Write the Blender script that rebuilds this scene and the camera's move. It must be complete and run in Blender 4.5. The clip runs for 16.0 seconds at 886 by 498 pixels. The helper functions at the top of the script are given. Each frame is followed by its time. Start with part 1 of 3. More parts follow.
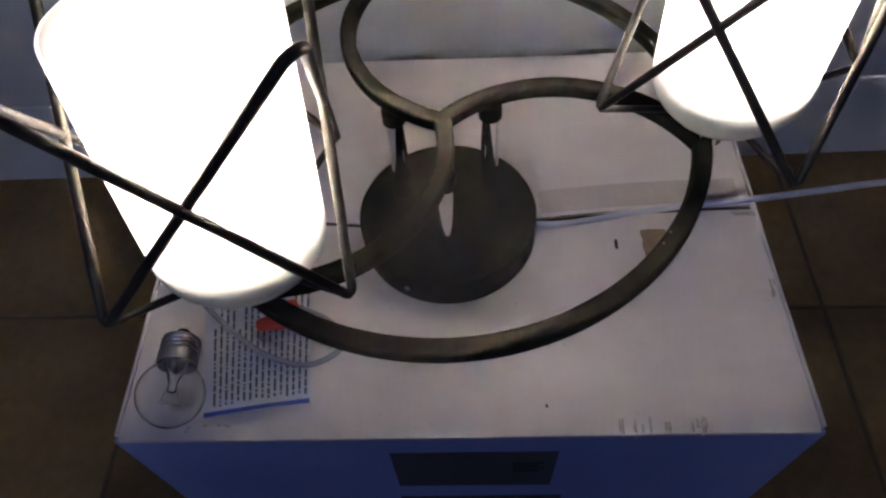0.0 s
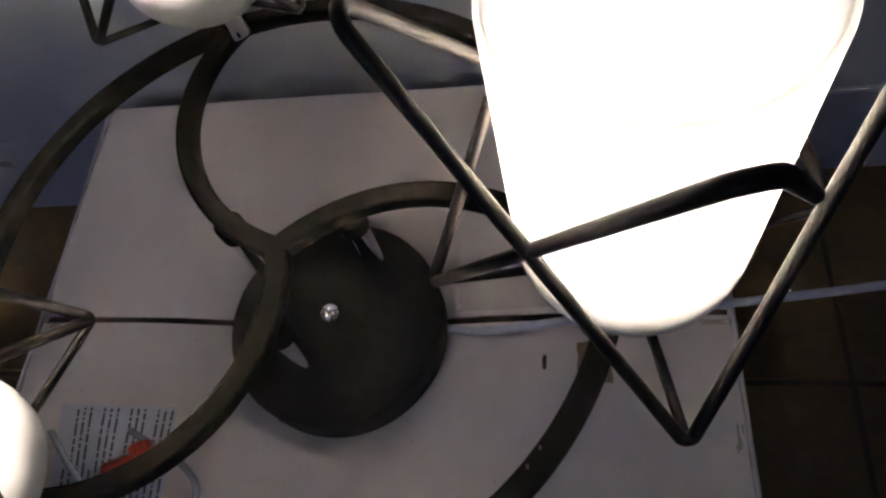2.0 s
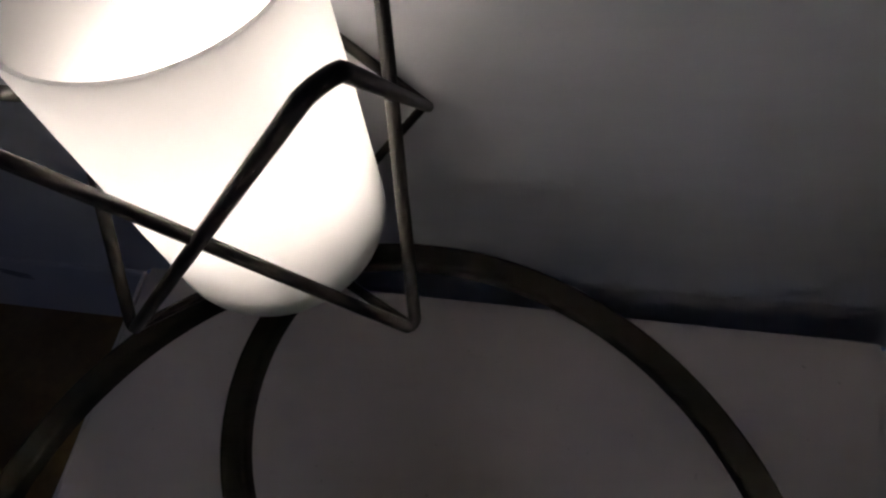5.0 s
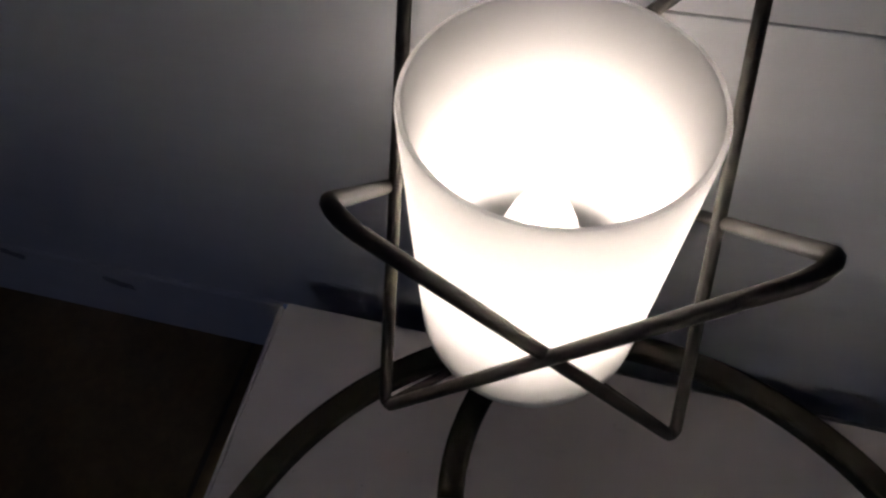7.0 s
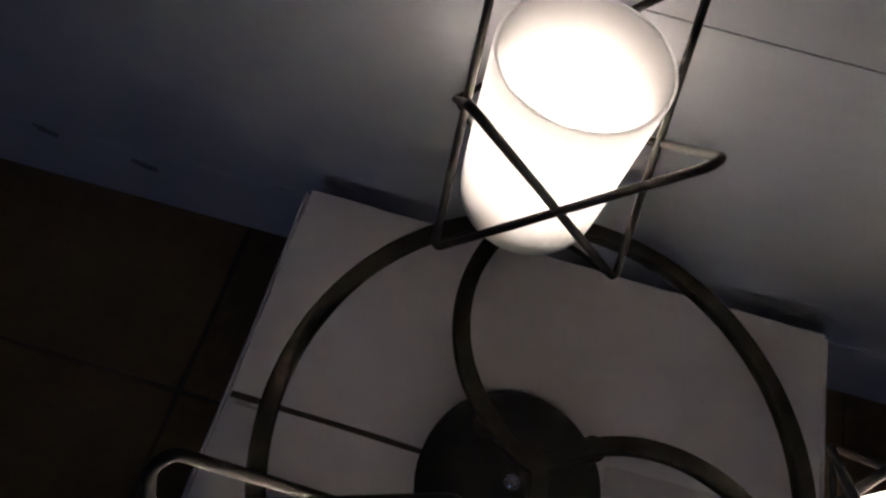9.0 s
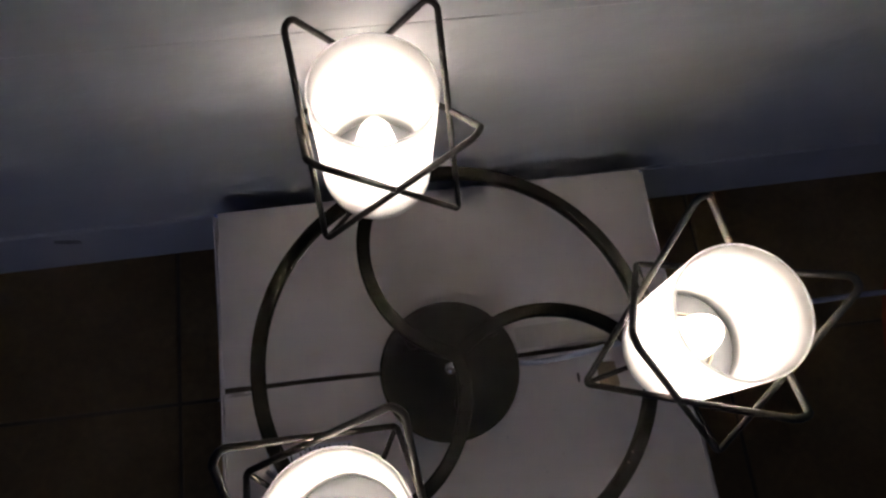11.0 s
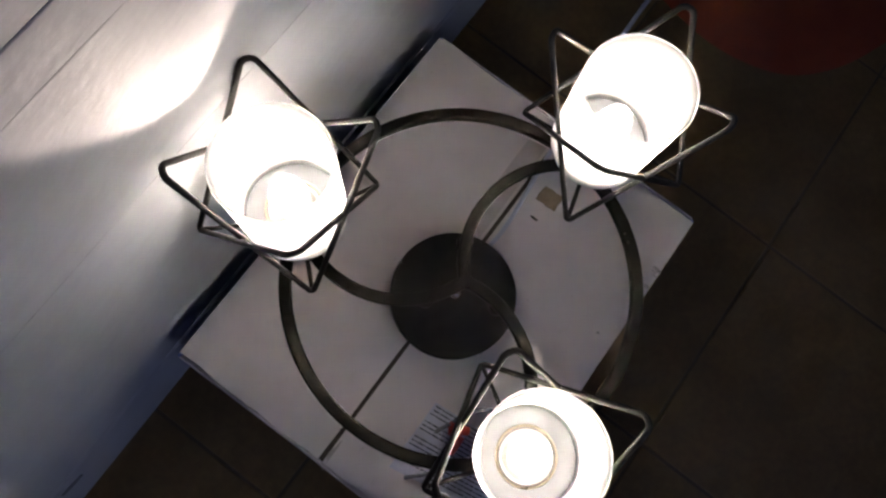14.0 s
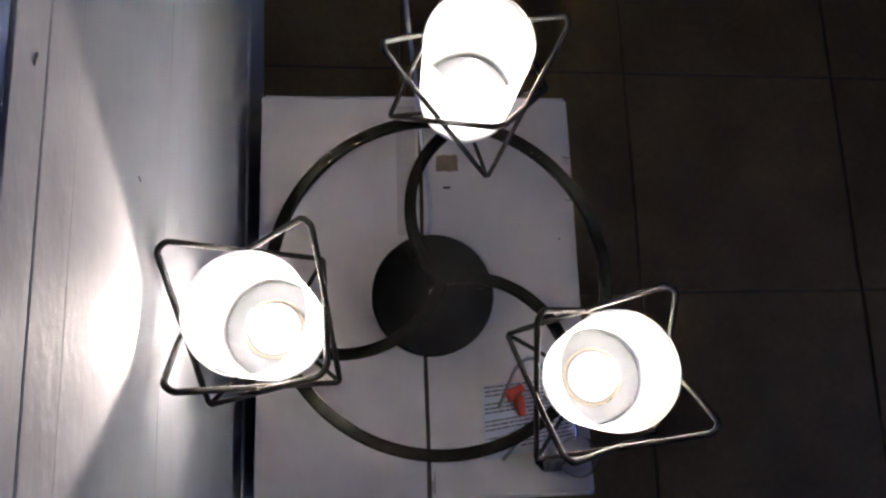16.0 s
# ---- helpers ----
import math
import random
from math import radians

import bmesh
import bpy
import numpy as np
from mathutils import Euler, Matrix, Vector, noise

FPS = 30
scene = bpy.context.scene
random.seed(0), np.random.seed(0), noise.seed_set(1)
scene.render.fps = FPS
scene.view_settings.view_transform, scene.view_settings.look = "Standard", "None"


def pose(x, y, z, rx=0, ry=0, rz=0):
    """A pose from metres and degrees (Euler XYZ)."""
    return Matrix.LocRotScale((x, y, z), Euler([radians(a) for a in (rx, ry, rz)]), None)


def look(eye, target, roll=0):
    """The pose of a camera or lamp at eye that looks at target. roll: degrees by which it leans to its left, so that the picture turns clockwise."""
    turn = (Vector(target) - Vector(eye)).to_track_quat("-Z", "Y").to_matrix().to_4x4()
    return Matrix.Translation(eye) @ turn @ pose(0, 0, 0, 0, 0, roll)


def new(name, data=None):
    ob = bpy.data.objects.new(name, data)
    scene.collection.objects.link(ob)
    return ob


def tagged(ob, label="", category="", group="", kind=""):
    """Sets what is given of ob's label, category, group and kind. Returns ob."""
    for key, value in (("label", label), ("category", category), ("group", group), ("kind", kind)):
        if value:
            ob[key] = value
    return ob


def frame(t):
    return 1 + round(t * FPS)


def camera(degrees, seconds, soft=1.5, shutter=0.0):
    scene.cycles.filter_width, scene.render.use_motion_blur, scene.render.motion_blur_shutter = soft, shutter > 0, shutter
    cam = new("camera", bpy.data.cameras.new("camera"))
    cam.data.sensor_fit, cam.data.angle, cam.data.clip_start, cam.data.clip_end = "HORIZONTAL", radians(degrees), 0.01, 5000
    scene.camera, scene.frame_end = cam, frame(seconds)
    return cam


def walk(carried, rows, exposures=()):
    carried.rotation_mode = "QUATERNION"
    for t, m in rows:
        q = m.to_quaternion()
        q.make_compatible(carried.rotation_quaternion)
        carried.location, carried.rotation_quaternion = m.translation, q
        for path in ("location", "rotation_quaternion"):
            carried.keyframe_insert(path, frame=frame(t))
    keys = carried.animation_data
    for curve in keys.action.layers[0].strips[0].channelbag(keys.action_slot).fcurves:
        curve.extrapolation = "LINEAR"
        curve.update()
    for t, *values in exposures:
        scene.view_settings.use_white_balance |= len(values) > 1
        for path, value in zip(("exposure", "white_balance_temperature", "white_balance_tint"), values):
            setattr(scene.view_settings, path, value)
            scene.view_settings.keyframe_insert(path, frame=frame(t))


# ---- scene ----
cam = camera(65.04, 16.0, soft=2.4)
PATH = [
    (0.0, pose(0.0195, -0.3353, 0.4517, 34.36, 2.57, 0.61)),
    (0.5, pose(0.0511, -0.2856, 0.4381, 31.58, 4.50, 1.84)),
    (1.0, pose(0.0911, -0.2371, 0.4230, 29.80, 6.22, 1.74)),
    (1.5, pose(0.1283, -0.1915, 0.4256, 28.03, 8.41, 2.37)),
    (2.0, pose(0.1455, -0.1569, 0.4160, 27.38, 9.24, 3.48)),
    (2.5, pose(0.1676, -0.1209, 0.4073, 27.23, 11.23, 5.44)),
    (3.0, pose(0.1700, -0.0913, 0.4035, 27.02, 11.20, 7.83)),
    (3.5, pose(0.1596, -0.0524, 0.3970, 27.49, 11.49, 9.12)),
    (6.0, pose(0.0130, 0.0396, 0.4203, 28.76, 5.22, 10.95)),
    (6.5, pose(-0.0107, 0.0376, 0.4285, 29.15, 4.80, 11.86)),
    (7.0, pose(-0.0389, 0.0288, 0.4381, 29.68, 3.57, 15.02)),
    (7.5, pose(-0.0581, 0.0064, 0.4545, 29.29, 1.37, 18.48)),
    (8.0, pose(-0.0711, -0.0133, 0.4708, 27.46, -0.08, 18.55)),
    (8.5, pose(-0.0706, -0.0397, 0.5034, 26.30, -1.48, 17.61)),
    (9.0, pose(-0.0811, -0.0768, 0.5522, 24.15, -5.23, 15.59)),
    (9.5, pose(-0.0759, -0.0926, 0.6049, 22.44, -4.96, 11.04)),
    (10.0, pose(-0.0455, -0.1026, 0.6471, 21.57, -4.33, 7.33)),
    (12.5, pose(-0.0867, -0.0510, 0.7634, 11.18, -3.22, -26.58)),
    (13.0, pose(-0.0980, -0.0511, 0.7671, 11.11, -3.05, -27.27)),
    (13.5, pose(-0.1215, -0.0110, 0.7667, 10.47, -4.29, -43.25)),
    (14.0, pose(-0.1292, 0.0030, 0.7697, 11.38, -5.14, -53.12)),
    (14.5, pose(-0.1338, 0.0052, 0.7775, 11.94, -4.13, -54.64)),
    (15.0, pose(-0.1341, 0.0357, 0.7836, 11.45, -4.62, -70.45)),
    (15.5, pose(-0.1260, 0.0532, 0.7953, 12.22, -4.74, -82.87)),
    (16.0, pose(-0.1097, 0.0714, 0.8010, 11.75, -5.79, -91.45)),
]
walk(cam, PATH, exposures=[(0.0, 2.52, 7350.0, 17.5), (0.5, 2.02, 7400.0, 17.5), (1.0, 1.57, 7400.0, 17.5), (2.0, 1.57, 7400.0, 17.0), (2.5, 1.07, 7350.0, 16.5), (3.0, 0.4, 7200.0, 16.5), (3.5, -0.33, 7000.0, 15.0), (6.0, 0.04, 7050.0, 16.5), (7.0, 0.14, 7150.0, 16.5), (8.5, 0.32, 7300.0, 16.5), (10.0, 0.72, 7350.0, 16.0), (12.5, 1.47, 7300.0, 16.0), (14.0, 1.77, 7100.0, 16.0), (16.0, 1.87, 6650.0, 15.5)])

# sizes in metres; the top of the box is at height 0
FLOOR = -0.1875
WALL_Y = 0.2262
WALL_TURN = 0.0160
BOARD_0 = -0.0690
BOARD_1 = 0.2690
BOARD_2 = 0.4350
BOARD_3 = 0.5055
BXL = -0.2293
BXR = 0.2483
BYF = -0.1772
BYB = 0.1990
BOX_TURN = 0.0085
SEAM = 0.0089
DISC_R = 0.0699
DISC_Z = 0.0165
DISC_LOW = -0.0135
SAG_Z = 0.0185
RING_R = 0.1698
RING_Z = 0.1130
SAG = 0.2556
HUB_R = 0.1601
HUB_Z = 0.1466
CAGE_RT = 0.0774
CAGE_HT = 0.1535
CAGE_RB = 0.0797
CAGE_HB = 0.0117
CUP_R = 0.0460
CUP_TOP = 0.1341
CUP_LOW = -0.0110
CUP_HEEL = 0.0448
TILE = 0.3510
TILE_X = 0.3780
TILE_Y = 0.0220
POST_AT = 8
# per cup: angle round the ring, lean x and y, spin, skew, twist, tilts of the two wire loops, shifts
CUPS = [
    (-2.2886, 0.0502, 0.0444, -2.1844, 0.0132, 0.0032, (0.0036, -0.0012), (-0.0259, -0.0016), 0.0004, 0.0078),
    (-0.1563, -0.0204, 0.1006, 0.1296, -0.0047, 0.0593, (0.0507, -0.0154), (0.0094, 0.0080), 0.0136, 0.0037),
    (1.8787, 0.0029, -0.0033, 2.4919, -0.0017, 0.0072, (-0.0069, 0.0514), (-0.0115, 0.0193), 0.0106, 0.0069),
]
# per glass cup: place of its foot, lean x and y
GLASS = [
    (-0.1001, -0.1311, 0.1558, 0.0214, 0.1269),
    (0.1717, -0.0221, 0.1537, -0.0168, 0.0299),
    (-0.0525, 0.1533, 0.1578, 0.0154, 0.0608),
]
# world and lights
world = bpy.data.worlds.new("world")
scene.world = world
world.use_nodes = True
wn = world.node_tree
sky = wn.nodes.new("ShaderNodeTexSky")
sky.sky_type = "NISHITA"
sky.sun_disc = False
sky.sun_elevation = radians(12)
sky.sun_rotation = radians(20)
wn.nodes["Background"].inputs[1].default_value = 0.05
wn.links.new(sky.outputs[0], wn.nodes["Background"].inputs[0])

FILAMENT_STRENGTH = 3550.0
WINDOW_WATTS = 0.74
win_data = bpy.data.lights.new("window_light", "AREA")
win_data.shape = "RECTANGLE"
win_data.size, win_data.size_y = 1.15, 1.0
win_data.energy = WINDOW_WATTS
win_data.color = (0.30, 0.39, 1.0)
win_lamp = new("window_light", win_data)
win_lamp.matrix_world = look((-0.55, -2.27, 1.3), (-0.2, 0.0, 0.1))


# ---------------------------------------------------------------- materials
def material(name):
    m = bpy.data.materials.new(name)
    m.use_nodes = True
    nt = m.node_tree
    return m, nt, nt.nodes["Principled BSDF"]


def tex_noise(nt, scale, detail=4.0, rough=0.55, stretch=(1, 1, 1)):
    co = nt.nodes.new("ShaderNodeTexCoord")
    mp = nt.nodes.new("ShaderNodeMapping")
    mp.inputs["Scale"].default_value = stretch
    n = nt.nodes.new("ShaderNodeTexNoise")
    n.inputs["Scale"].default_value = scale
    n.inputs["Detail"].default_value = detail
    n.inputs["Roughness"].default_value = rough
    nt.links.new(co.outputs["Object"], mp.inputs["Vector"])
    nt.links.new(mp.outputs["Vector"], n.inputs["Vector"])
    return n.outputs["Fac"]


def ramp(nt, fac, stops):
    r = nt.nodes.new("ShaderNodeValToRGB")
    el = r.color_ramp.elements
    while len(el) < len(stops):
        el.new(0.5)
    for e, (p, c) in zip(el, stops):
        e.position, e.color = p, (*c, 1) if len(c) == 3 else c
    nt.links.new(fac, r.inputs["Fac"])
    return r.outputs["Color"]


def mix_colour(nt, fac, a, b, mode="MIX"):
    x = nt.nodes.new("ShaderNodeMix")
    x.data_type, x.blend_type = "RGBA", mode
    for sock, v in ((x.inputs[0], fac), (x.inputs[6], a), (x.inputs[7], b)):
        if isinstance(v, (int, float)):
            sock.default_value = v
        elif isinstance(v, tuple):
            sock.default_value = (*v, 1)
        else:
            nt.links.new(v, sock)
    return x.outputs[2]


def bump(nt, bsdf, height, strength, distance):
    b = nt.nodes.new("ShaderNodeBump")
    b.inputs["Strength"].default_value = strength
    b.inputs["Distance"].default_value = distance
    nt.links.new(height, b.inputs["Height"])
    nt.links.new(b.outputs["Normal"], bsdf.inputs["Normal"])


def surface(name, dark, light, scale, rough=0.5, rough_var=0.1, metal=0.0, fine=0.0, fine_scale=300.0,
            bump_strength=0.2, bump_dist=0.0005, stretch=(1, 1, 1), per_piece=0.0):
    m, nt, b = material(name)
    big = tex_noise(nt, scale, 5.0, 0.6, stretch)
    col = ramp(nt, big, [(0.3, dark), (0.7, light)])
    small = tex_noise(nt, fine_scale, 3.0, 0.6, stretch)
    if fine:
        col = mix_colour(nt, fine, col, ramp(nt, small, [(0.3, (0.35, 0.35, 0.35)), (0.7, (1, 1, 1))]), "MULTIPLY")
    if per_piece:
        oi = nt.nodes.new("ShaderNodeObjectInfo")
        tone = ramp(nt, oi.outputs["Random"], [(0.0, (1 - per_piece,) * 3), (1.0, (1, 1, 1))])
        col = mix_colour(nt, 1.0, col, tone, "MULTIPLY")
    nt.links.new(col, b.inputs["Base Color"])
    mr = nt.nodes.new("ShaderNodeMapRange")
    mr.inputs["To Min"].default_value = max(0.02, rough - rough_var)
    mr.inputs["To Max"].default_value = rough + rough_var
    nt.links.new(big, mr.inputs["Value"])
    nt.links.new(mr.outputs["Result"], b.inputs["Roughness"])
    b.inputs["Metallic"].default_value = metal
    if bump_strength:
        bump(nt, b, small, bump_strength, bump_dist)
    return m


black_metal = surface("black_powder_coat", (0.0178, 0.0158, 0.0118), (0.0236, 0.0210, 0.0157), 15, rough=0.70, rough_var=0.03,
                      fine=0.25, fine_scale=2500, bump_strength=0.25, bump_dist=0.0002)
wire_metal = surface("black_wire_paint", (0.016, 0.0138, 0.0112), (0.025, 0.0216, 0.0178), 30, rough=0.5, rough_var=0.04,
                     fine=0.2, fine_scale=1800, bump_strength=0.15, bump_dist=0.0002)
black_metal.node_tree.nodes["Principled BSDF"].inputs["Specular IOR Level"].default_value = 0.05
wire_metal.node_tree.nodes["Principled BSDF"].inputs["Specular IOR Level"].default_value = 0.22
chrome = surface("chrome", (0.75, 0.75, 0.76), (0.86, 0.86, 0.86), 30, rough=0.04, rough_var=0.02, metal=1.0, bump_strength=0)
tile_mat = surface("brown_floor_tile", (0.160, 0.098, 0.036), (0.260, 0.168, 0.070), 7, rough=0.55, rough_var=0.12, fine=0.35,
                   fine_scale=90, bump_strength=0.25, bump_dist=0.0008, per_piece=0.2)
tile_mat.node_tree.nodes["Principled BSDF"].inputs["Specular IOR Level"].default_value = 0.25
grout_mat = surface("dark_grout", (0.062, 0.042, 0.021), (0.095, 0.066, 0.034), 30, rough=0.9, rough_var=0.05, bump_strength=0.4)


def wall_material():
    """White gloss paint on boards: long brush strokes, shallow dents, faint grime."""
    m, nt, b = material("white_gloss_board_paint")
    big = tex_noise(nt, 5.0, 5.0, 0.6, (0.45, 1, 1.2))
    col = ramp(nt, big, [(0.3, (0.49, 0.495, 0.525)), (0.7, (0.57, 0.572, 0.60))])
    fine = tex_noise(nt, 60.0, 4.0, 0.6, (0.3, 1, 1.4))
    col = mix_colour(nt, 0.06, col, ramp(nt, fine, [(0.3, (0.35, 0.35, 0.35)), (0.7, (1, 1, 1))]), "MULTIPLY")
    nt.links.new(col, b.inputs["Base Color"])
    strokes = tex_noise(nt, 80.0, 3.0, 0.6, (0.40, 1, 1.0))
    dents = tex_noise(nt, 34.0, 3.0, 0.5, (0.6, 1, 1.0))
    add = nt.nodes.new("ShaderNodeMath")
    add.operation = "MULTIPLY_ADD"
    add.inputs[1].default_value = 0.28
    nt.links.new(strokes, add.inputs[0])
    nt.links.new(dents, add.inputs[2])
    bump(nt, b, add.outputs[0], 0.75, 0.0030)
    b.inputs["Roughness"].default_value = 0.58
    b.inputs["Specular IOR Level"].default_value = 0.18
    return m


wall_mat = wall_material()
blue_trim = surface("blue_painted_strip", (0.05, 0.09, 0.26), (0.08, 0.13, 0.34), 12, rough=0.5, fine=0.1, fine_scale=80)
plain_wall = surface("room_plaster", (0.26, 0.24, 0.22), (0.34, 0.32, 0.29), 3, rough=0.85, fine=0.1, fine_scale=60)
ceiling_mat = surface("ceiling_plaster", (0.34, 0.33, 0.31), (0.42, 0.41, 0.39), 3, rough=0.9, fine=0.1, fine_scale=60)
card_raw = surface("raw_cardboard", (0.24, 0.17, 0.11), (0.36, 0.27, 0.18), 60, rough=0.9, fine=0.3, fine_scale=500, bump_strength=0.4)
card_dark = surface("dark_brown_card", (0.045, 0.033, 0.026), (0.085, 0.065, 0.05), 80, rough=0.9, fine=0.3, fine_scale=500, bump_strength=0.4)
smudge = surface("grey_rub_mark", (0.40, 0.35, 0.33), (0.52, 0.46, 0.44), 90, rough=0.8, fine=0.2, fine_scale=500)
blue_print = surface("blue_printed_card", (0.20, 0.27, 0.57), (0.25, 0.33, 0.65), 9, rough=0.5, fine=0.12, fine_scale=260)
panel_print = surface("dark_grey_printed_panel", (0.055, 0.066, 0.080), (0.075, 0.088, 0.105), 20, rough=0.45, fine=0.15, fine_scale=200)
dark_print = surface("black_printed_bar", (0.018, 0.018, 0.020), (0.034, 0.034, 0.036), 200, rough=0.6, bump_strength=0)
cable_mat = surface("white_cable_sheath", (0.46, 0.47, 0.58), (0.56, 0.57, 0.67), 30, rough=0.4, fine=0.05, bump_strength=0.1)
ink = surface("black_ink", (0.04, 0.04, 0.05), (0.15, 0.15, 0.18), 900, rough=0.8, bump_strength=0)
leaf_blue = surface("blue_paper_edge", (0.03, 0.07, 0.34), (0.05, 0.10, 0.44), 60, rough=0.6, bump_strength=0)
red_plastic = surface("red_plastic", (0.44, 0.030, 0.012), (0.56, 0.050, 0.016), 60, rough=0.35, bump_strength=0.1)
red_cloth = surface("dark_red_fabric", (0.22, 0.034, 0.010), (0.34, 0.058, 0.016), 9, rough=0.95, fine=0.4, fine_scale=500,
                    bump_strength=0.6, bump_dist=0.002)
nickel = surface("screw_cap_nickel", (0.36, 0.32, 0.31), (0.52, 0.48, 0.46), 60, rough=0.32, rough_var=0.08, metal=1.0, bump_strength=0.1)
tape_mat = surface("clear_packing_tape_on_card", (0.50, 0.435, 0.43), (0.60, 0.53, 0.525), 14, rough=0.3, fine=0.1, fine_scale=200, bump_strength=0.1)
chip_mat = surface("chipped_bare_metal", (0.10, 0.09, 0.075), (0.15, 0.135, 0.115), 300, rough=0.5, bump_strength=0.1)
gold_rim = surface("brass_socket_rim", (0.52, 0.45, 0.34), (0.66, 0.58, 0.46), 60, rough=0.3, metal=1.0, bump_strength=0)
socket_mat = surface("white_socket_plastic", (0.74, 0.73, 0.71), (0.82, 0.81, 0.79), 50, rough=0.5, bump_strength=0.05)
scuff_mat = surface("grey_scuff", (0.14, 0.14, 0.15), (0.26, 0.26, 0.27), 200, rough=0.8, bump_strength=0.1)
frame_white = surface("window_frame_paint", (0.70, 0.70, 0.70), (0.78, 0.78, 0.78), 8, rough=0.4, fine=0.05)


def card_white_material():
    m, nt, b = material("white_coated_card")
    big = tex_noise(nt, 5.0, 5.0, 0.6)
    col = ramp(nt, big, [(0.30, (0.64, 0.570, 0.570)), (0.62, (0.755, 0.683, 0.680))])
    # faint smudges and rubbed streaks
    smear = tex_noise(nt, 16.0, 6.0, 0.7, (1.0, 3.0, 1.0))
    col = mix_colour(nt, ramp(nt, smear, [(0.60, (0, 0, 0)), (0.80, (0.35, 0.35, 0.35))]), col, (0.42, 0.37, 0.35))
    specks = tex_noise(nt, 170.0, 2.0, 0.4)
    col = mix_colour(nt, ramp(nt, specks, [(0.74, (0, 0, 0)), (0.80, (0.4, 0.4, 0.4))]), col, (0.30, 0.26, 0.24))
    nt.links.new(col, b.inputs["Base Color"])
    b.inputs["Roughness"].default_value = 0.55
    flute = tex_noise(nt, 28.0, 4.0, 0.6, (0.4, 1.6, 1.0))
    bump(nt, b, flute, 0.35, 0.0016)
    return m


def paper_material():
    m, nt, b = material("thin_white_paper")
    n = tex_noise(nt, 30, 4, 0.6)
    nt.links.new(ramp(nt, n, [(0.3, (0.52, 0.53, 0.64)), (0.7, (0.62, 0.63, 0.73))]), b.inputs["Base Color"])
    b.inputs["Roughness"].default_value = 0.7
    bump(nt, b, tex_noise(nt, 60, 3, 0.5), 0.3, 0.001)
    return m


def glass_material(name, rough, tint=(1, 1, 1), ior=1.45):
    m, nt, b = material(name)
    b.inputs["Base Color"].default_value = (*tint, 1)
    b.inputs["Transmission Weight"].default_value = 1.0
    b.inputs["Roughness"].default_value = rough
    b.inputs["IOR"].default_value = ior
    return m


def opal_material(name="opal_white_glass", diffuse=0.120, tone=1.03, through_tone=0.99):
    """Milky glass: scatters light both ways, and passes a share of it almost straight on."""
    m, nt, b = material(name)
    out = nt.nodes["Material Output"]
    tr = nt.nodes.new("ShaderNodeBsdfTranslucent")
    df = nt.nodes.new("ShaderNodeBsdfDiffuse")
    cloud = ramp(nt, tex_noise(nt, 22, 3, 0.5), [(0.3, (0.90 * tone, 0.908 * tone, 0.912 * tone)), (0.7, (0.95 * tone, 0.958 * tone, 0.962 * tone))])
    nt.links.new(mix_colour(nt, 1.0, cloud, (through_tone,) * 3, "MULTIPLY"), tr.inputs["Color"])
    nt.links.new(cloud, df.inputs["Color"])
    mx = nt.nodes.new("ShaderNodeMixShader")
    mx.inputs[0].default_value = diffuse
    nt.links.new(tr.outputs[0], mx.inputs[1])
    nt.links.new(df.outputs[0], mx.inputs[2])
    haze = nt.nodes.new("ShaderNodeBsdfRefraction")
    haze.inputs["Roughness"].default_value = 0.62
    haze.inputs["IOR"].default_value = 1.12
    nt.links.new(cloud, haze.inputs["Color"])
    mh = nt.nodes.new("ShaderNodeMixShader")
    mh.inputs[0].default_value = 0.10
    nt.links.new(mx.outputs[0], mh.inputs[1])
    nt.links.new(haze.outputs[0], mh.inputs[2])
    gl = nt.nodes.new("ShaderNodeBsdfGlossy")
    gl.inputs["Roughness"].default_value = 0.5
    m2 = nt.nodes.new("ShaderNodeMixShader")
    m2.inputs[0].default_value = 0.006
    nt.links.new(mh.outputs[0], m2.inputs[1])
    nt.links.new(gl.outputs[0], m2.inputs[2])
    nt.links.new(m2.outputs[0], out.inputs["Surface"])
    return m


def filament_material():
    m, nt, b = material("glowing_filament")
    b.inputs["Base Color"].default_value = (0.9, 0.88, 0.84, 1)
    b.inputs["Emission Color"].default_value = (1.0, 0.92, 0.84, 1)
    b.inputs["Emission Strength"].default_value = FILAMENT_STRENGTH
    return m


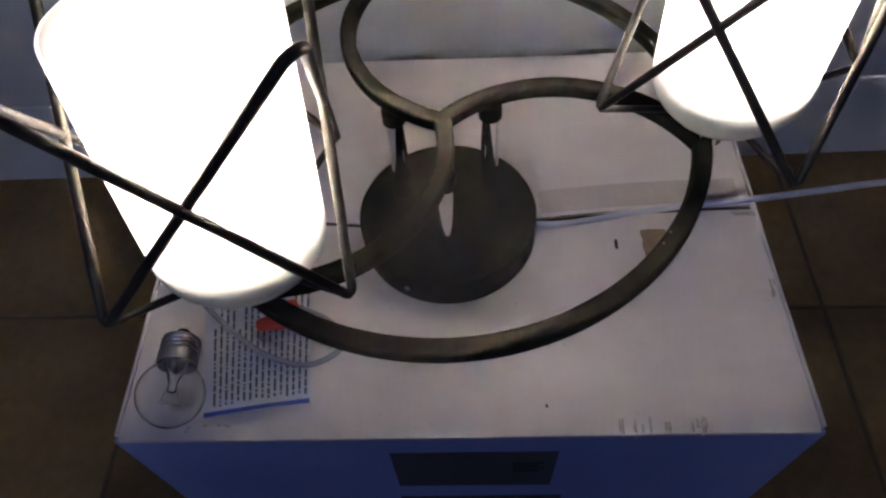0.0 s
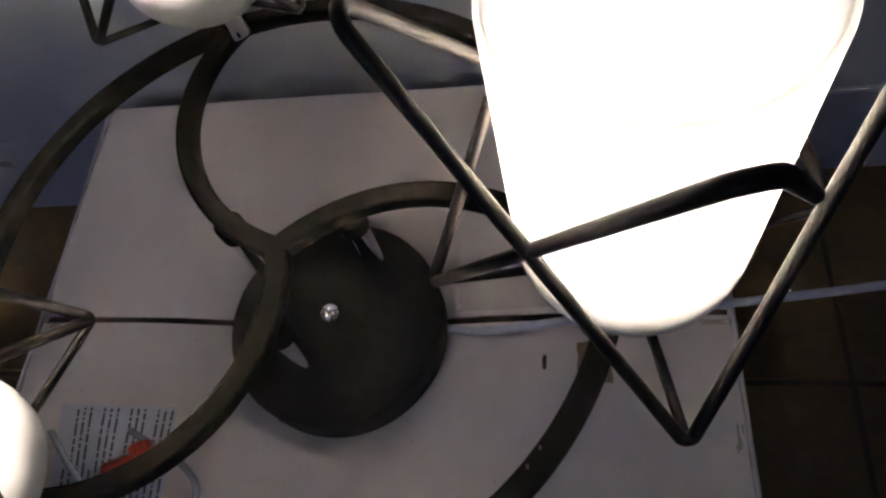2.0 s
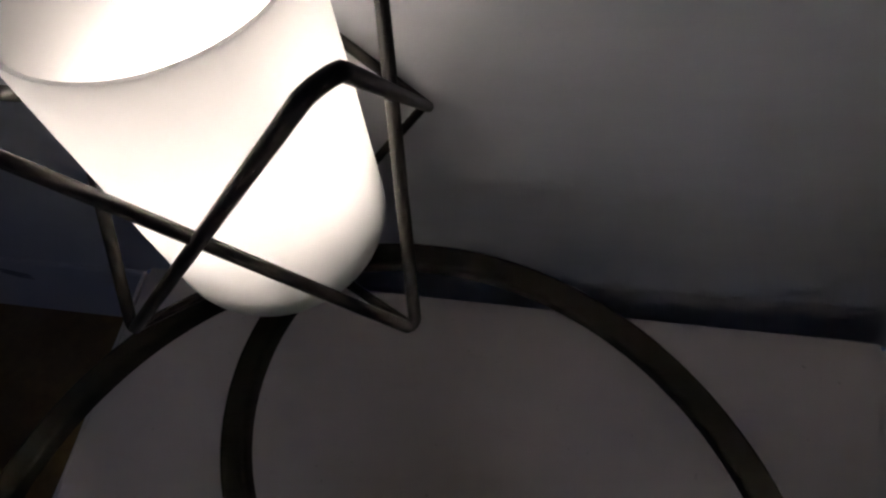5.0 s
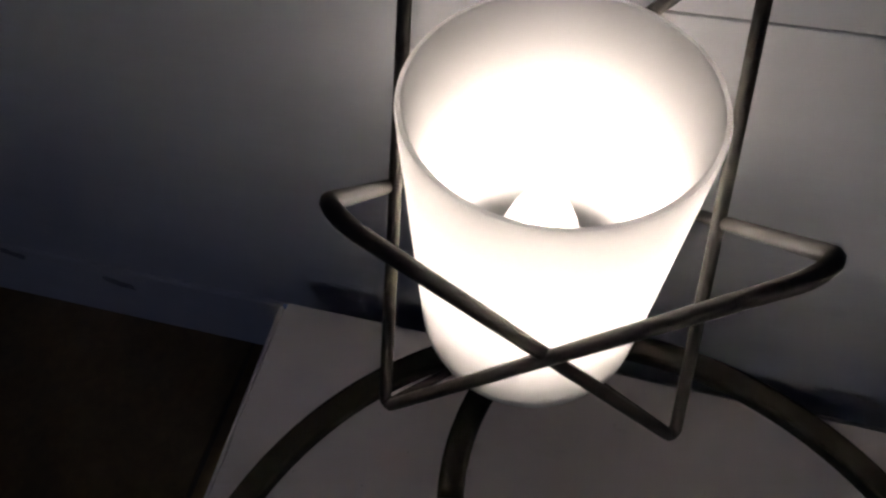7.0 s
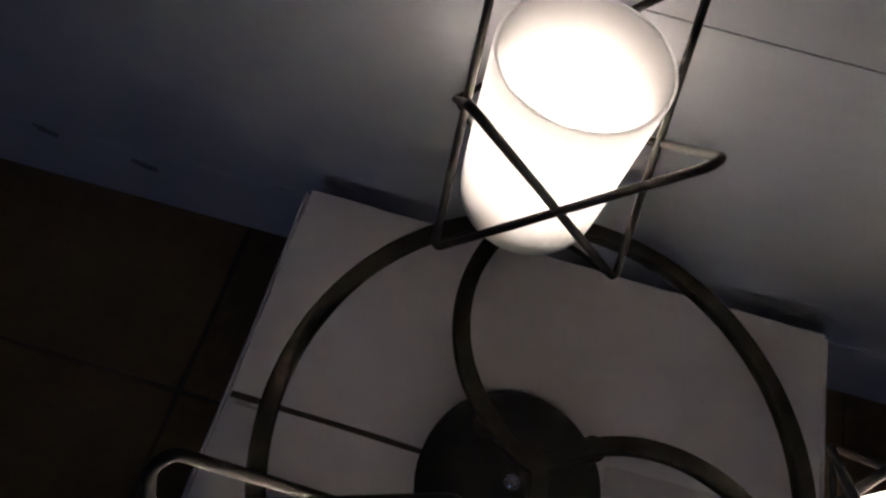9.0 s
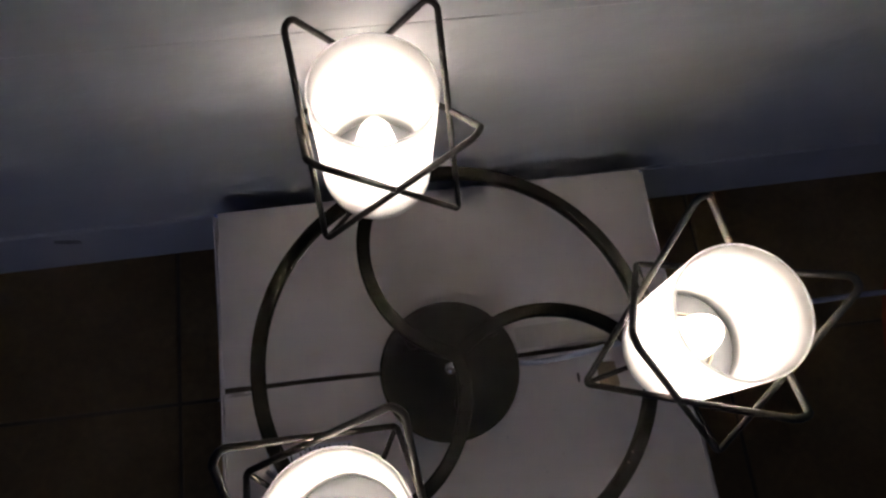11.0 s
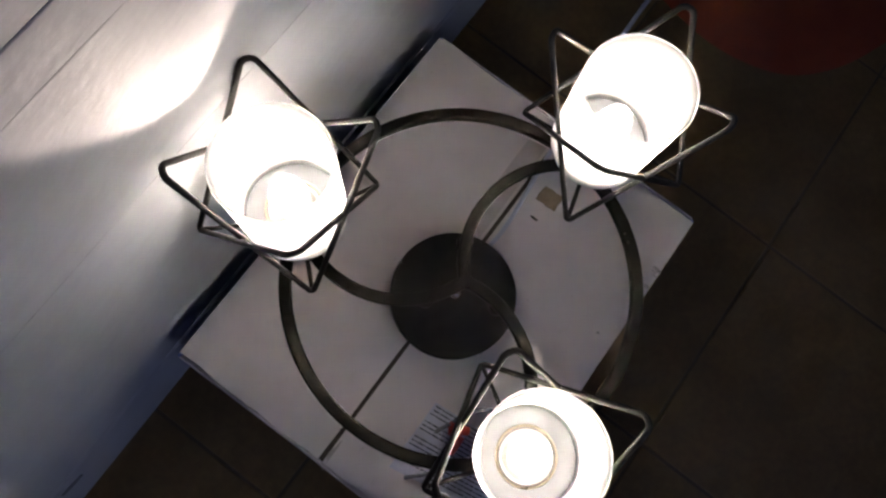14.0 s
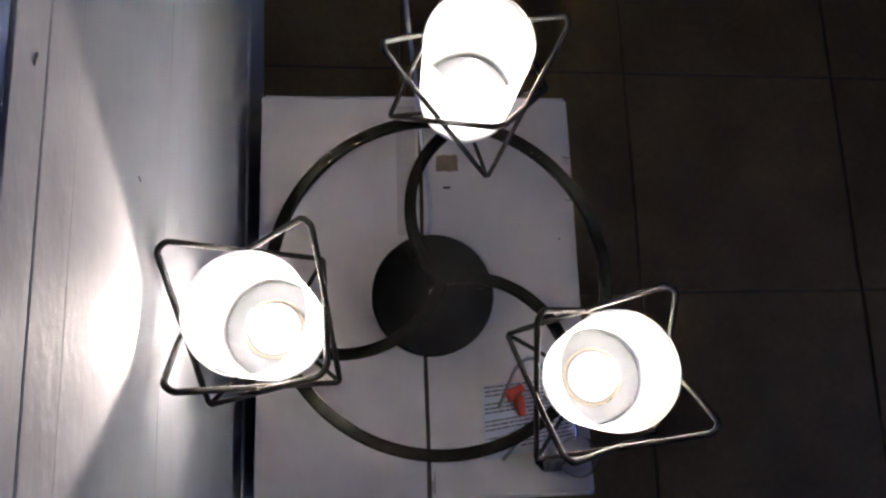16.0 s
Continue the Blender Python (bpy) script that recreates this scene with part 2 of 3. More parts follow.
def lit_glass_material():
    """Thin clear bulb glass; its faint white glow is put in as emission, not scattered from the filament."""
    m, nt, b = material("lit_bulb_glass")
    clear = nt.nodes.new("ShaderNodeBsdfTransparent")
    shell_glow = nt.nodes.new("ShaderNodeEmission")
    shell_glow.inputs["Color"].default_value = (1.0, 0.95, 0.89, 1)
    shell_glow.inputs["Strength"].default_value = 3.2
    mx = nt.nodes.new("ShaderNodeMixShader")
    # the added glow covers more of the glass towards the tip
    co = nt.nodes.new("ShaderNodeTexCoord")
    axis = nt.nodes.new("ShaderNodeSeparateXYZ")
    nt.links.new(co.outputs["Generated"], axis.inputs[0])
    nt.links.new(ramp(nt, axis.outputs["Z"], [(0.40, (0.22, 0.22, 0.22)), (0.80, (0.72, 0.72, 0.72))]), mx.inputs[0])
    nt.links.new(clear.outputs[0], mx.inputs[1])
    nt.links.new(shell_glow.outputs[0], mx.inputs[2])
    gl = nt.nodes.new("ShaderNodeBsdfGlossy")
    gl.inputs["Roughness"].default_value = 0.05
    m2 = nt.nodes.new("ShaderNodeMixShader")
    m2.inputs[0].default_value = 0.05
    nt.links.new(mx.outputs[0], m2.inputs[1])
    nt.links.new(gl.outputs[0], m2.inputs[2])
    nt.links.new(m2.outputs[0], nt.nodes["Material Output"].inputs["Surface"])
    return m


card_white = card_white_material()
paper = paper_material()
clear_glass = glass_material("clear_bulb_glass", 0.02, (1, 1, 1), 1.28)
clear_plastic = glass_material("clear_plastic", 0.15, (0.80, 0.82, 0.88), 1.45)
clear_plastic.node_tree.nodes["Principled BSDF"].inputs["Transmission Weight"].default_value = 0.7
opal = opal_material()
plate_mat = surface("grey_socket_plate", (0.235, 0.248, 0.265), (0.275, 0.290, 0.308), 40, rough=0.6, fine=0.06, bump_strength=0.05)
filament_glow = filament_material()
lit_glass = lit_glass_material()


# ---------------------------------------------------------------- mesh helpers
def part(name, bm, mat, parent=None, label="", smooth=True):
    me = bpy.data.meshes.new(name)
    bm.normal_update()
    bm.to_mesh(me)
    bm.free()
    me.materials.append(mat)
    if smooth:
        me.set_sharp_from_angle(angle=radians(38))
        for p in me.polygons:
            p.use_smooth = True
    ob = new(name, me)
    if parent:
        ob.parent = parent
    if label:
        ob["label"] = label
    return ob


def empty(name, x=0.0, y=0.0, z=0.0):
    e = new(name)
    e.empty_display_size = 0.02
    e.location = (x, y, z)
    return e


def box_bm(x0, x1, y0, y1, z0, z1, bev=0.0, seg=2, bm=None):
    bm = bm or bmesh.new()
    r = bmesh.ops.create_cube(bm, size=1.0)
    bmesh.ops.scale(bm, vec=(x1 - x0, y1 - y0, z1 - z0), verts=r["verts"])
    bmesh.ops.translate(bm, vec=((x0 + x1) / 2, (y0 + y1) / 2, (z0 + z1) / 2), verts=r["verts"])
    if bev:
        es = list({e for v in r["verts"] for e in v.link_edges})
        bmesh.ops.bevel(bm, geom=es, offset=bev, segments=seg, affect="EDGES", profile=0.5)
    return bm


def lathe(profile, seg=48, matrix=None, closed=False):
    """Turn a list of (radius, height) about z."""
    bm = bmesh.new()
    rings = []
    for r, h in profile:
        if r < 1e-6:
            rings.append([bm.verts.new((0, 0, h))])
        else:
            rings.append([bm.verts.new((r * math.cos(2 * math.pi * i / seg), r * math.sin(2 * math.pi * i / seg), h)) for i in range(seg)])
    pairs = list(zip(rings, rings[1:])) + ([(rings[-1], rings[0])] if closed else [])
    for a, b in pairs:
        for i in range(seg):
            j = (i + 1) % seg
            if len(a) == 1 and len(b) == 1:
                continue
            if len(a) == 1:
                bm.faces.new((a[0], b[i], b[j]))
            elif len(b) == 1:
                bm.faces.new((a[i], b[0], a[j]))
            else:
                bm.faces.new((a[i], b[i], b[j], a[j]))
    bmesh.ops.recalc_face_normals(bm, faces=bm.faces)
    if matrix:
        bm.transform(matrix)
    return bm


def round_profile(r, n=10):
    return [(r * math.cos(2 * math.pi * i / n), r * math.sin(2 * math.pi * i / n)) for i in range(n)]


def bar_profile(w, h, c):
    """A bar of width w and height h whose corners are rounded by c."""
    out = []
    for sx, sy, a0 in ((1, 1, 0), (-1, 1, 90), (-1, -1, 180), (1, -1, 270)):
        for k in range(4):
            a = radians(a0 + 30 * k)
            out.append((sx * (w / 2 - c) + c * math.cos(a), sy * (h / 2 - c) + c * math.sin(a)))
    return out


def sweep(points, profile, closed=False, up=None, bm=None):
    """Carry a profile along a line of points; up keeps the profile's second axis near that direction."""
    bm = bm or bmesh.new()
    pts = [Vector(p) for p in points]
    n = len(pts)
    rings, side = [], None
    for i, p in enumerate(pts):
        a = pts[(i - 1) % n] if (closed or i) else p
        b = pts[(i + 1) % n] if (closed or i < n - 1) else p
        t = (b - a).normalized()
        if up:
            s = t.cross(Vector(up)).normalized()
        else:
            ref = side if side else (Vector((0, 0, 1)).cross(t) if abs(t.z) < 0.9 else Vector((1, 0, 0)))
            s = (ref - t * ref.dot(t)).normalized()
        side = s
        u = s.cross(t)
        rings.append([bm.verts.new(p + s * x + u * y) for x, y in profile])
    m = len(profile)
    for i in range(n if closed else n - 1):
        a, b = rings[i], rings[(i + 1) % n]
        off = 0
        if closed and i == n - 1:
            off = min(range(m), key=lambda k: (a[0].co - b[k].co).length)
        for k in range(m):
            bm.faces.new((a[k], a[(k + 1) % m], b[(k + 1 + off) % m], b[(k + off) % m]))
    if not closed:
        bm.faces.new(rings[0][::-1])
        bm.faces.new(rings[-1])
    bmesh.ops.recalc_face_normals(bm, faces=bm.faces)
    return bm


def rounded_loop(corners, radii, seg=7):
    """A closed line through corners, each bent with its own radius."""
    out, n = [], len(corners)
    for i, c in enumerate(corners):
        a = (corners[i - 1] - c).normalized()
        b = (corners[(i + 1) % n] - c).normalized()
        half = a.angle(b) / 2
        cut = radii[i] / math.tan(half)
        mid = (a + b).normalized()
        centre = c + mid * (radii[i] / math.sin(half))
        p0, p1 = c + a * cut, c + b * cut
        for k in range(seg + 1):
            f = k / seg
            q = (p0 * (1 - f) + p1 * f) - centre
            out.append(centre + q.normalized() * radii[i])
    return out


def spline(points, steps=8):
    """A smooth line through points."""
    p = [Vector(q) for q in points]
    p = [p[0] * 2 - p[1]] + p + [p[-1] * 2 - p[-2]]
    out = []
    for i in range(1, len(p) - 2):
        for k in range(steps):
            t = k / steps
            a, b, c, d = p[i - 1:i + 3]
            out.append(0.5 * (2 * b + (c - a) * t + (2 * a - 5 * b + 4 * c - d) * t * t + (3 * b - a - 3 * c + d) * t ** 3))
    out.append(p[-2])
    return out


# ---------------------------------------------------------------- the room
X0, X1, Y0, CEIL = -1.75, 1.85, -2.25, 2.45

floor = part("floor", box_bm(X0, X1, Y0, WALL_Y + 0.10, FLOOR - 0.06, FLOOR - 0.0022), grout_mat, smooth=False)
tagged(floor, "dark brown tiled floor with narrow dark joints", "floor", kind="structure")

wall_north = part("wall_north", box_bm(X0, X1, WALL_Y + 0.012, WALL_Y + 0.14, FLOOR, CEIL), plain_wall, smooth=False)
wall_north.rotation_euler = (0, 0, WALL_TURN)
tagged(wall_north, "wall of white gloss-painted horizontal boards", "wall", kind="structure")
for nm, dims, lab in (("wall_west", (X0 - 0.12, X0, Y0, WALL_Y + 0.14, FLOOR, CEIL), "plain plastered side wall"),
                      ("wall_east", (X1, X1 + 0.12, Y0, WALL_Y + 0.14, FLOOR, CEIL), "plain plastered side wall")):
    tagged(part(nm, box_bm(*dims), plain_wall, smooth=False), lab, "wall", kind="structure")
tagged(part("ceiling", box_bm(X0 - 0.12, X1 + 0.12, Y0 - 0.12, WALL_Y + 0.14, CEIL, CEIL + 0.1), ceiling_mat, smooth=False),
       "plain pale plastered ceiling", "ceiling", kind="structure")

# south wall with its window opening
WX0, WX1, WZ0, WZ1 = -1.2, 0.1, 0.75, 1.85
bm = box_bm(X0, WX0, Y0 - 0.12, Y0, FLOOR, CEIL)
box_bm(WX1, X1, Y0 - 0.12, Y0, FLOOR, CEIL, bm=bm)
box_bm(WX0, WX1, Y0 - 0.12, Y0, FLOOR, WZ0, bm=bm)
box_bm(WX0, WX1, Y0 - 0.12, Y0, WZ1, CEIL, bm=bm)
tagged(part("wall_south", bm, plain_wall, smooth=False), "plain plastered wall around a window", "wall", kind="structure")
window = empty("window_1", (WX0 + WX1) / 2, Y0 - 0.06, WZ0)
tagged(window, "white framed window letting in blue dusk light", "window", kind="structure")
wcx = (WX0 + WX1) / 2
for a, b, c, d in ((WX0, WX0 + 0.05, WZ0, WZ1), (WX1 - 0.05, WX1, WZ0, WZ1), (WX0 + 0.05, WX1 - 0.05, WZ0, WZ0 + 0.05),
                   (WX0 + 0.05, WX1 - 0.05, WZ1 - 0.05, WZ1)):
    part("window_frame", box_bm(a - wcx, b - wcx, -0.03, 0.03, c - WZ0, d - WZ0, 0.004), frame_white, window)
pane = part("pane", box_bm(WX0 + 0.05 - wcx, WX1 - 0.05 - wcx, -0.003, 0.003, 0.05, WZ1 - WZ0 - 0.05), clear_glass, window)
pane.visible_shadow = False

# ---------------------------------------------------------------- cardboard box under the lamp
carton = empty("cardboard_box", 0, 0, FLOOR)
carton.rotation_euler = (0, 0, BOX_TURN)
tagged(carton, "white and blue printed cardboard box on the floor, closed flaps", "cardboard box")


def under(ob):
    """Keep world coordinates of a part that hangs under the box."""
    ob.matrix_parent_inverse = Matrix.Translation((0, 0, -FLOOR))
    return ob


TH = 0.004
for nm, dims, lab in (("front_panel", (BXL, BXR, BYF, BYF + TH, FLOOR, -TH), "blue printed front"), ("back_panel", (BXL, BXR, BYB - TH, BYB, FLOOR, -TH), "blue printed back"),
                      ("end_panel", (BXL, BXL + TH, BYF + TH, BYB - TH, FLOOR, -TH), "white end"), ("end_panel", (BXR - TH, BXR, BYF + TH, BYB - TH, FLOOR, -TH), "white end")):
    under(part(nm, box_bm(*dims, 0.0012), blue_print if "blue" in lab else card_white, carton, lab, smooth=False))
under(part("bottom_panel", box_bm(BXL + TH, BXR - TH, BYF + TH, BYB - TH, FLOOR, FLOOR + TH), card_raw, carton))


def dip(x, y):
    """How far the lamp's weight presses the flaps down."""
    return SAG_Z * math.exp(-(x * x + y * y) / 0.0125)


def flap_z(x, y, y0, y1, seed, tilt_edge):
    """Height of a softly warped flap, rounded down at its fold, ends and inner edge."""
    u, v = (x - BXL) / (BXR - BXL), (y - y0) / (y1 - y0)
    inner = v if tilt_edge > 0 else 1 - v
    z = noise.noise((x * 7 + seed, y * 9, 0.3)) * 0.0011 + noise.noise((x * 24, y * 30 + seed, 1.3)) * 0.0004
    z -= 0.0016 * max(0.0, inner) ** 4
    z -= 0.0022 * max(0.0, 1 - min(u, 1 - u) / 0.012) ** 2
    z -= 0.0020 * max(0.0, 1 - inner / 0.03) ** 2
    return z - dip(x, y)


def flap(y0, y1, seed, tilt_edge):
    """A flap: a slab whose top follows flap_z, with slightly uneven cut edges."""
    bm = bmesh.new()
    nx, ny = 60, 26
    grid = {}
    for i in range(nx + 1):
        for j in range(ny + 1):
            u, v = i / nx, j / ny
            x, y = BXL + 0.0042 + (BXR - BXL - 0.0084) * u, y0 + (y1 - y0) * v
            z = flap_z(x, y, y0, y1, seed, tilt_edge)
            if (v if tilt_edge > 0 else 1 - v) > 0.999:
                y += noise.noise((x * 11, seed, 4.0)) * 0.0009
            if min(u, 1 - u) < 1e-6:
                x += noise.noise((y * 14, seed, 6.0)) * 0.0022 + noise.noise((y * 60, seed, 2.0)) * 0.0009
            for k in (0, 1):
                grid[i, j, k] = bm.verts.new((x, y, z - k * TH))
    for i in range(nx):
        for j in range(ny):
            bm.faces.new((grid[i, j, 0], grid[i + 1, j, 0], grid[i + 1, j + 1, 0], grid[i, j + 1, 0]))
            bm.faces.new((grid[i, j, 1], grid[i, j + 1, 1], grid[i + 1, j + 1, 1], grid[i + 1, j, 1]))
    for i in range(nx):
        for j in (0, ny):
            bm.faces.new((grid[i, j, 0], grid[i, j, 1], grid[i + 1, j, 1], grid[i + 1, j, 0]))
    for j in range(ny):
        for i in (0, nx):
            bm.faces.new((grid[i, j, 0], grid[i, j + 1, 0], grid[i, j + 1, 1], grid[i, j, 1]))
    bmesh.ops.recalc_face_normals(bm, faces=bm.faces)
    return bm


under(part("flap", flap(BYF, SEAM - 0.0025, 3.0, 1), card_white, carton, "white coated front flap with smudges"))
under(part("flap", flap(SEAM + 0.0025, BYB, 8.0, -1), card_white, carton, "white coated rear flap"))
# inner flap, coloured darker than bare board, as a dark line in the gap; pale board edges at both ends
bm = bmesh.new()
rows = []
for i in range(41):
    x = BXL + 0.001 + (BXR - BXL - 0.002) * i / 40
    z = flap_z(x, SEAM - 0.003, BYF, SEAM - 0.0025, 3.0, 1) - TH * 0.55
    rows.append([bm.verts.new((x, SEAM + dy, z + dz)) for dy, dz in ((-0.0036, 0), (0.0036, 0), (0.0036, -0.003), (-0.0036, -0.003))])
for p, q in zip(rows, rows[1:]):
    for k in range(4):
        bm.faces.new((p[k], q[k], q[(k + 1) % 4], p[(k + 1) % 4]))
bm.faces.new(rows[0])
bm.faces.new(rows[-1])
bmesh.ops.recalc_face_normals(bm, faces=bm.faces)
under(part("inner_flap", bm, card_dark, carton, "brown inner flap seen in the gap", smooth=False))
# tape left on the rear flap along the gap
bm = bmesh.new()
rows = []
for i in range(25):
    x = 0.076 + (BXR - 0.012 - 0.076) * i / 24
    row = []
    for j in range(7):
        y = SEAM + 0.006 + 0.0235 * j / 6 + (noise.noise((x * 40, j, 2.0)) * 0.0008 if j in (0, 6) else 0.0)
        xr = x + (noise.noise((y * 300, 7.0, 1.0)) * 0.003 if i == 0 else 0.0)
        row.append(bm.verts.new((xr, y, flap_z(xr, y, SEAM + 0.0025, BYB, 8.0, -1) + 0.00025)))
    rows.append(row)
for p, q in zip(rows, rows[1:]):
    for j in range(6):
        bm.faces.new((p[j], q[j], q[j + 1], p[j + 1]))
under(part("tape_strip", bm, tape_mat, carton, "strip of clear packing tape along the gap"))
# printed panels on the blue front
for z0, z1, x0, x1 in ((-0.114, -0.034, -0.0435, 0.076), (-0.1845, -0.147, -0.046, 0.088)):
    under(part("printed_panel", box_bm(x0, x1, BYF - 0.0006, BYF + 0.0004, z0, z1), panel_print, carton, "dark grey printed panel", smooth=False))
for k in range(4):
    under(part("print_bar", box_bm(0.045, 0.068 - 0.004 * (k % 2), BYF - 0.0010, BYF - 0.0006, -0.060 - 0.006 * k, -0.0575 - 0.006 * k),
               dark_print, carton, smooth=False))


def torn_patch(cx, cy, w, h, seed, n=26, rough=0.07, flat=False, proud=0.0004):
    """A thin ragged patch; unless flat it lies on the front flap."""
    bm = bmesh.new()
    rim = []
    for i in range(n):
        a = 2 * math.pi * i / n
        c, s = math.cos(a), math.sin(a)
        k = 1 / max(abs(c), abs(s))
        r = k * (1 + rough * noise.noise((c * 2.2 + seed, s * 2.2, seed)) + rough * 0.5 * noise.noise((c * 7 + seed, s * 7, seed)))
        x, y = cx + w / 2 * c * r, cy + h / 2 * s * r
        z = 0.0 if flat else flap_z(x, y, BYF, SEAM - 0.0025, 3.0, 1)
        rim.append(bm.verts.new((x, y, z + proud)))
    mid = bm.verts.new((cx, cy, proud + (0.0 if flat else flap_z(cx, cy, BYF, SEAM - 0.0025, 3.0, 1))))
    low = [bm.verts.new((v.co.x, v.co.y, v.co.z - 0.0016)) for v in rim]
    for i in range(n):
        bm.faces.new((rim[i - 1], rim[i], mid))
        bm.faces.new((rim[i], rim[i - 1], low[i - 1], low[i]))
    bmesh.ops.recalc_face_normals(bm, faces=bm.faces)
    return bm


under(part("torn_patch", torn_patch(0.163, -0.0230, 0.0205, 0.0265, 2.0, 56, 0.11), card_raw, carton, "brown patch where the white layer tore off", smooth=False))
under(part("torn_patch", torn_patch(0.1325, -0.0222, 0.0026, 0.0095, 5.0, rough=0.3), card_dark, carton, "small dark tear", smooth=False))
under(part("scuff", torn_patch(0.0667, -0.1565, 0.0016, 0.0026, 9.0, rough=0.3, proud=0.0003), card_dark, carton, "tiny dark speck", smooth=False))
rnd = random.Random(4)
for k in range(14):
    # rubbed creases at the front fold
    x = 0.108 + 0.066 * rnd.random() ** 0.8
    under(part("scuff", torn_patch(x, BYF + 0.0035 + 0.004 * rnd.random(), 0.0007 + 0.0012 * rnd.random(), 0.004 + 0.008 * rnd.random(), k, rough=0.5, proud=0.00012),
               smudge, carton, smooth=False))
for k in range(6):
    under(part("scuff", torn_patch(BXR - 0.010 + 0.006 * rnd.random(), -0.075 + 0.02 * rnd.random(), 0.0012, 0.004 + 0.004 * rnd.random(), k + 30, rough=0.5, proud=0.00012),
               smudge, carton, smooth=False))
for k in range(6):
    under(part("scuff", torn_patch(BXL + 0.05 + 0.03 * rnd.random(), BYF + 0.004 + 0.006 * rnd.random(), 0.003, 0.0012, k + 50, rough=0.5, proud=0.00012), smudge, carton, smooth=False))
# dirt where the gap meets the box's ends
for k, (x, w, h) in enumerate(((BXL + 0.012, 0.022, 0.0042), (BXL + 0.024, 0.016, 0.0022), (BXR - 0.010, 0.020, 0.0030))):
    under(part("scuff", torn_patch(x, SEAM - 0.0048 - 0.001 * k, w, h, k + 70, 40, 0.5, proud=0.0002), smudge, carton, smooth=False))
# raised board edges along both short ends
for xa in (BXL, BXR):
    pts = [(xa + (0.0016 if xa < 0 else -0.0016) + noise.noise((y * 9, xa, 0)) * 0.0009, y, -0.0030 + noise.noise((y * 20, xa, 3)) * 0.001)
           for y in [BYF + 0.004 + (BYB - BYF - 0.008) * i / 40 for i in range(41)]]
    under(part("board_edge", sweep(pts, bar_profile(0.0026, 0.004, 0.0008), up=(0, 0, 1)), card_white, carton, "frayed board edge"))


# ---------------------------------------------------------------- the lamp
lamp = empty("ceiling_lamp", 0, 0, 0)
tagged(lamp, "lit black three-armed ceiling lamp with opal cups on a box", "ceiling lamp")

part("base_disc", lathe([(0, DISC_LOW), (DISC_R - 0.003, DISC_LOW), (DISC_R - 0.0008, DISC_LOW + 0.001), (DISC_R, DISC_LOW + 0.003), (DISC_R, DISC_Z - 0.0024),
                         (DISC_R - 0.0009, DISC_Z - 0.0007), (DISC_R - 0.003, DISC_Z), (0, DISC_Z)], 96), black_metal, lamp,
     "round black base plate")
for a in (-116, 64):
    part("rim_screw", lathe([(0, 0.0011), (0.0014, 0.0010), (0.0023, 0.0003), (0.0024, -0.001)], 20,
                            Matrix.Rotation(radians(a), 4, "Z") @ Matrix.Translation((DISC_R, 0, (DISC_Z + DISC_LOW) * 0.5)) @ Matrix.Rotation(radians(90), 4, "Y")),
         scuff_mat, lamp, "small dull metal screw")
nut = [(0.0046, 0), (0.0046, 0.0018), (0.0050, 0.0024), (0.0058, 0.004)]
nut += [(0.0064 * math.cos(radians(a)), 0.0062 + 0.0064 * math.sin(radians(a))) for a in range(-10, 91, 10)]
part("cap_nut", lathe([(r * 1.15, h * 1.15) for r, h in nut], 32, Matrix.Translation((0.0, 0.0, DISC_Z))), chrome, lamp, "chrome ball cap nut")

BAR = bar_profile(0.0118, 0.0105, 0.0022)
ring_pts = [(RING_R * math.cos(a), RING_R * math.sin(a), RING_Z) for a in (2 * math.pi * i / 144 for i in range(144))]
part("outer_ring", sweep(ring_pts, BAR, closed=True, up=(0, 0, 1)), black_metal, lamp, "large black square-bar ring")


def arc_points(phi, n=40):
    ha = 2 * math.atan(2 * SAG)
    r = 0.5 / math.sin(ha)
    e = Vector((math.cos(phi), math.sin(phi), 0)) * RING_R
    s = Vector((-e.y, e.x, 0))
    out = []
    for i in range(n):
        b = -ha + 2 * ha * i / (n - 1)
        out.append(e * (0.5 + r * math.sin(b)) + s * (r * math.cos(b) - r * math.cos(ha)) + Vector((0, 0, RING_Z + 0.0004)))
    return out


def shade_bm(m):
    """An opal glass tumbler: straight flaring wall, round heel, thick base, rounded lip."""
    r0, hr = CUP_HEEL, 0.026
    z0, top = CUP_LOW + hr + 0.0015, CUP_TOP
    out = [(0.0, CUP_LOW), (0.014, CUP_LOW + 0.0004), (r0 - hr * 0.5, CUP_LOW + 0.0032)]
    out += [(r0 - hr + hr * math.cos(radians(a)), z0 + hr * math.sin(radians(a))) for a in range(-54, 1, 9)]
    out += [(r0 + (CUP_R - r0) * f, z0 + (top - 0.001 - z0) * f) for f in (0.2, 0.4, 0.6, 0.8, 1.0)]
    out += [(CUP_R - 0.0005, top), (CUP_R - 0.0018, top), (CUP_R - 0.0024, top - 0.001)]
    out += [(r0 + (CUP_R - r0) * f - 0.0026, z0 + (top - 0.001 - z0) * f) for f in (0.8, 0.6, 0.4, 0.2, 0.0)]
    out += [(r0 - hr - 0.0026 + hr * math.cos(radians(a)), z0 + 0.002 + hr * math.sin(radians(a))) for a in range(-9, -64, -9)]
    out += [(0.018, CUP_LOW + 0.0046), (0.0, CUP_LOW + 0.0046)]
    return lathe(out, 72, m)


PLATE_R = CUP_HEEL - 0.0027


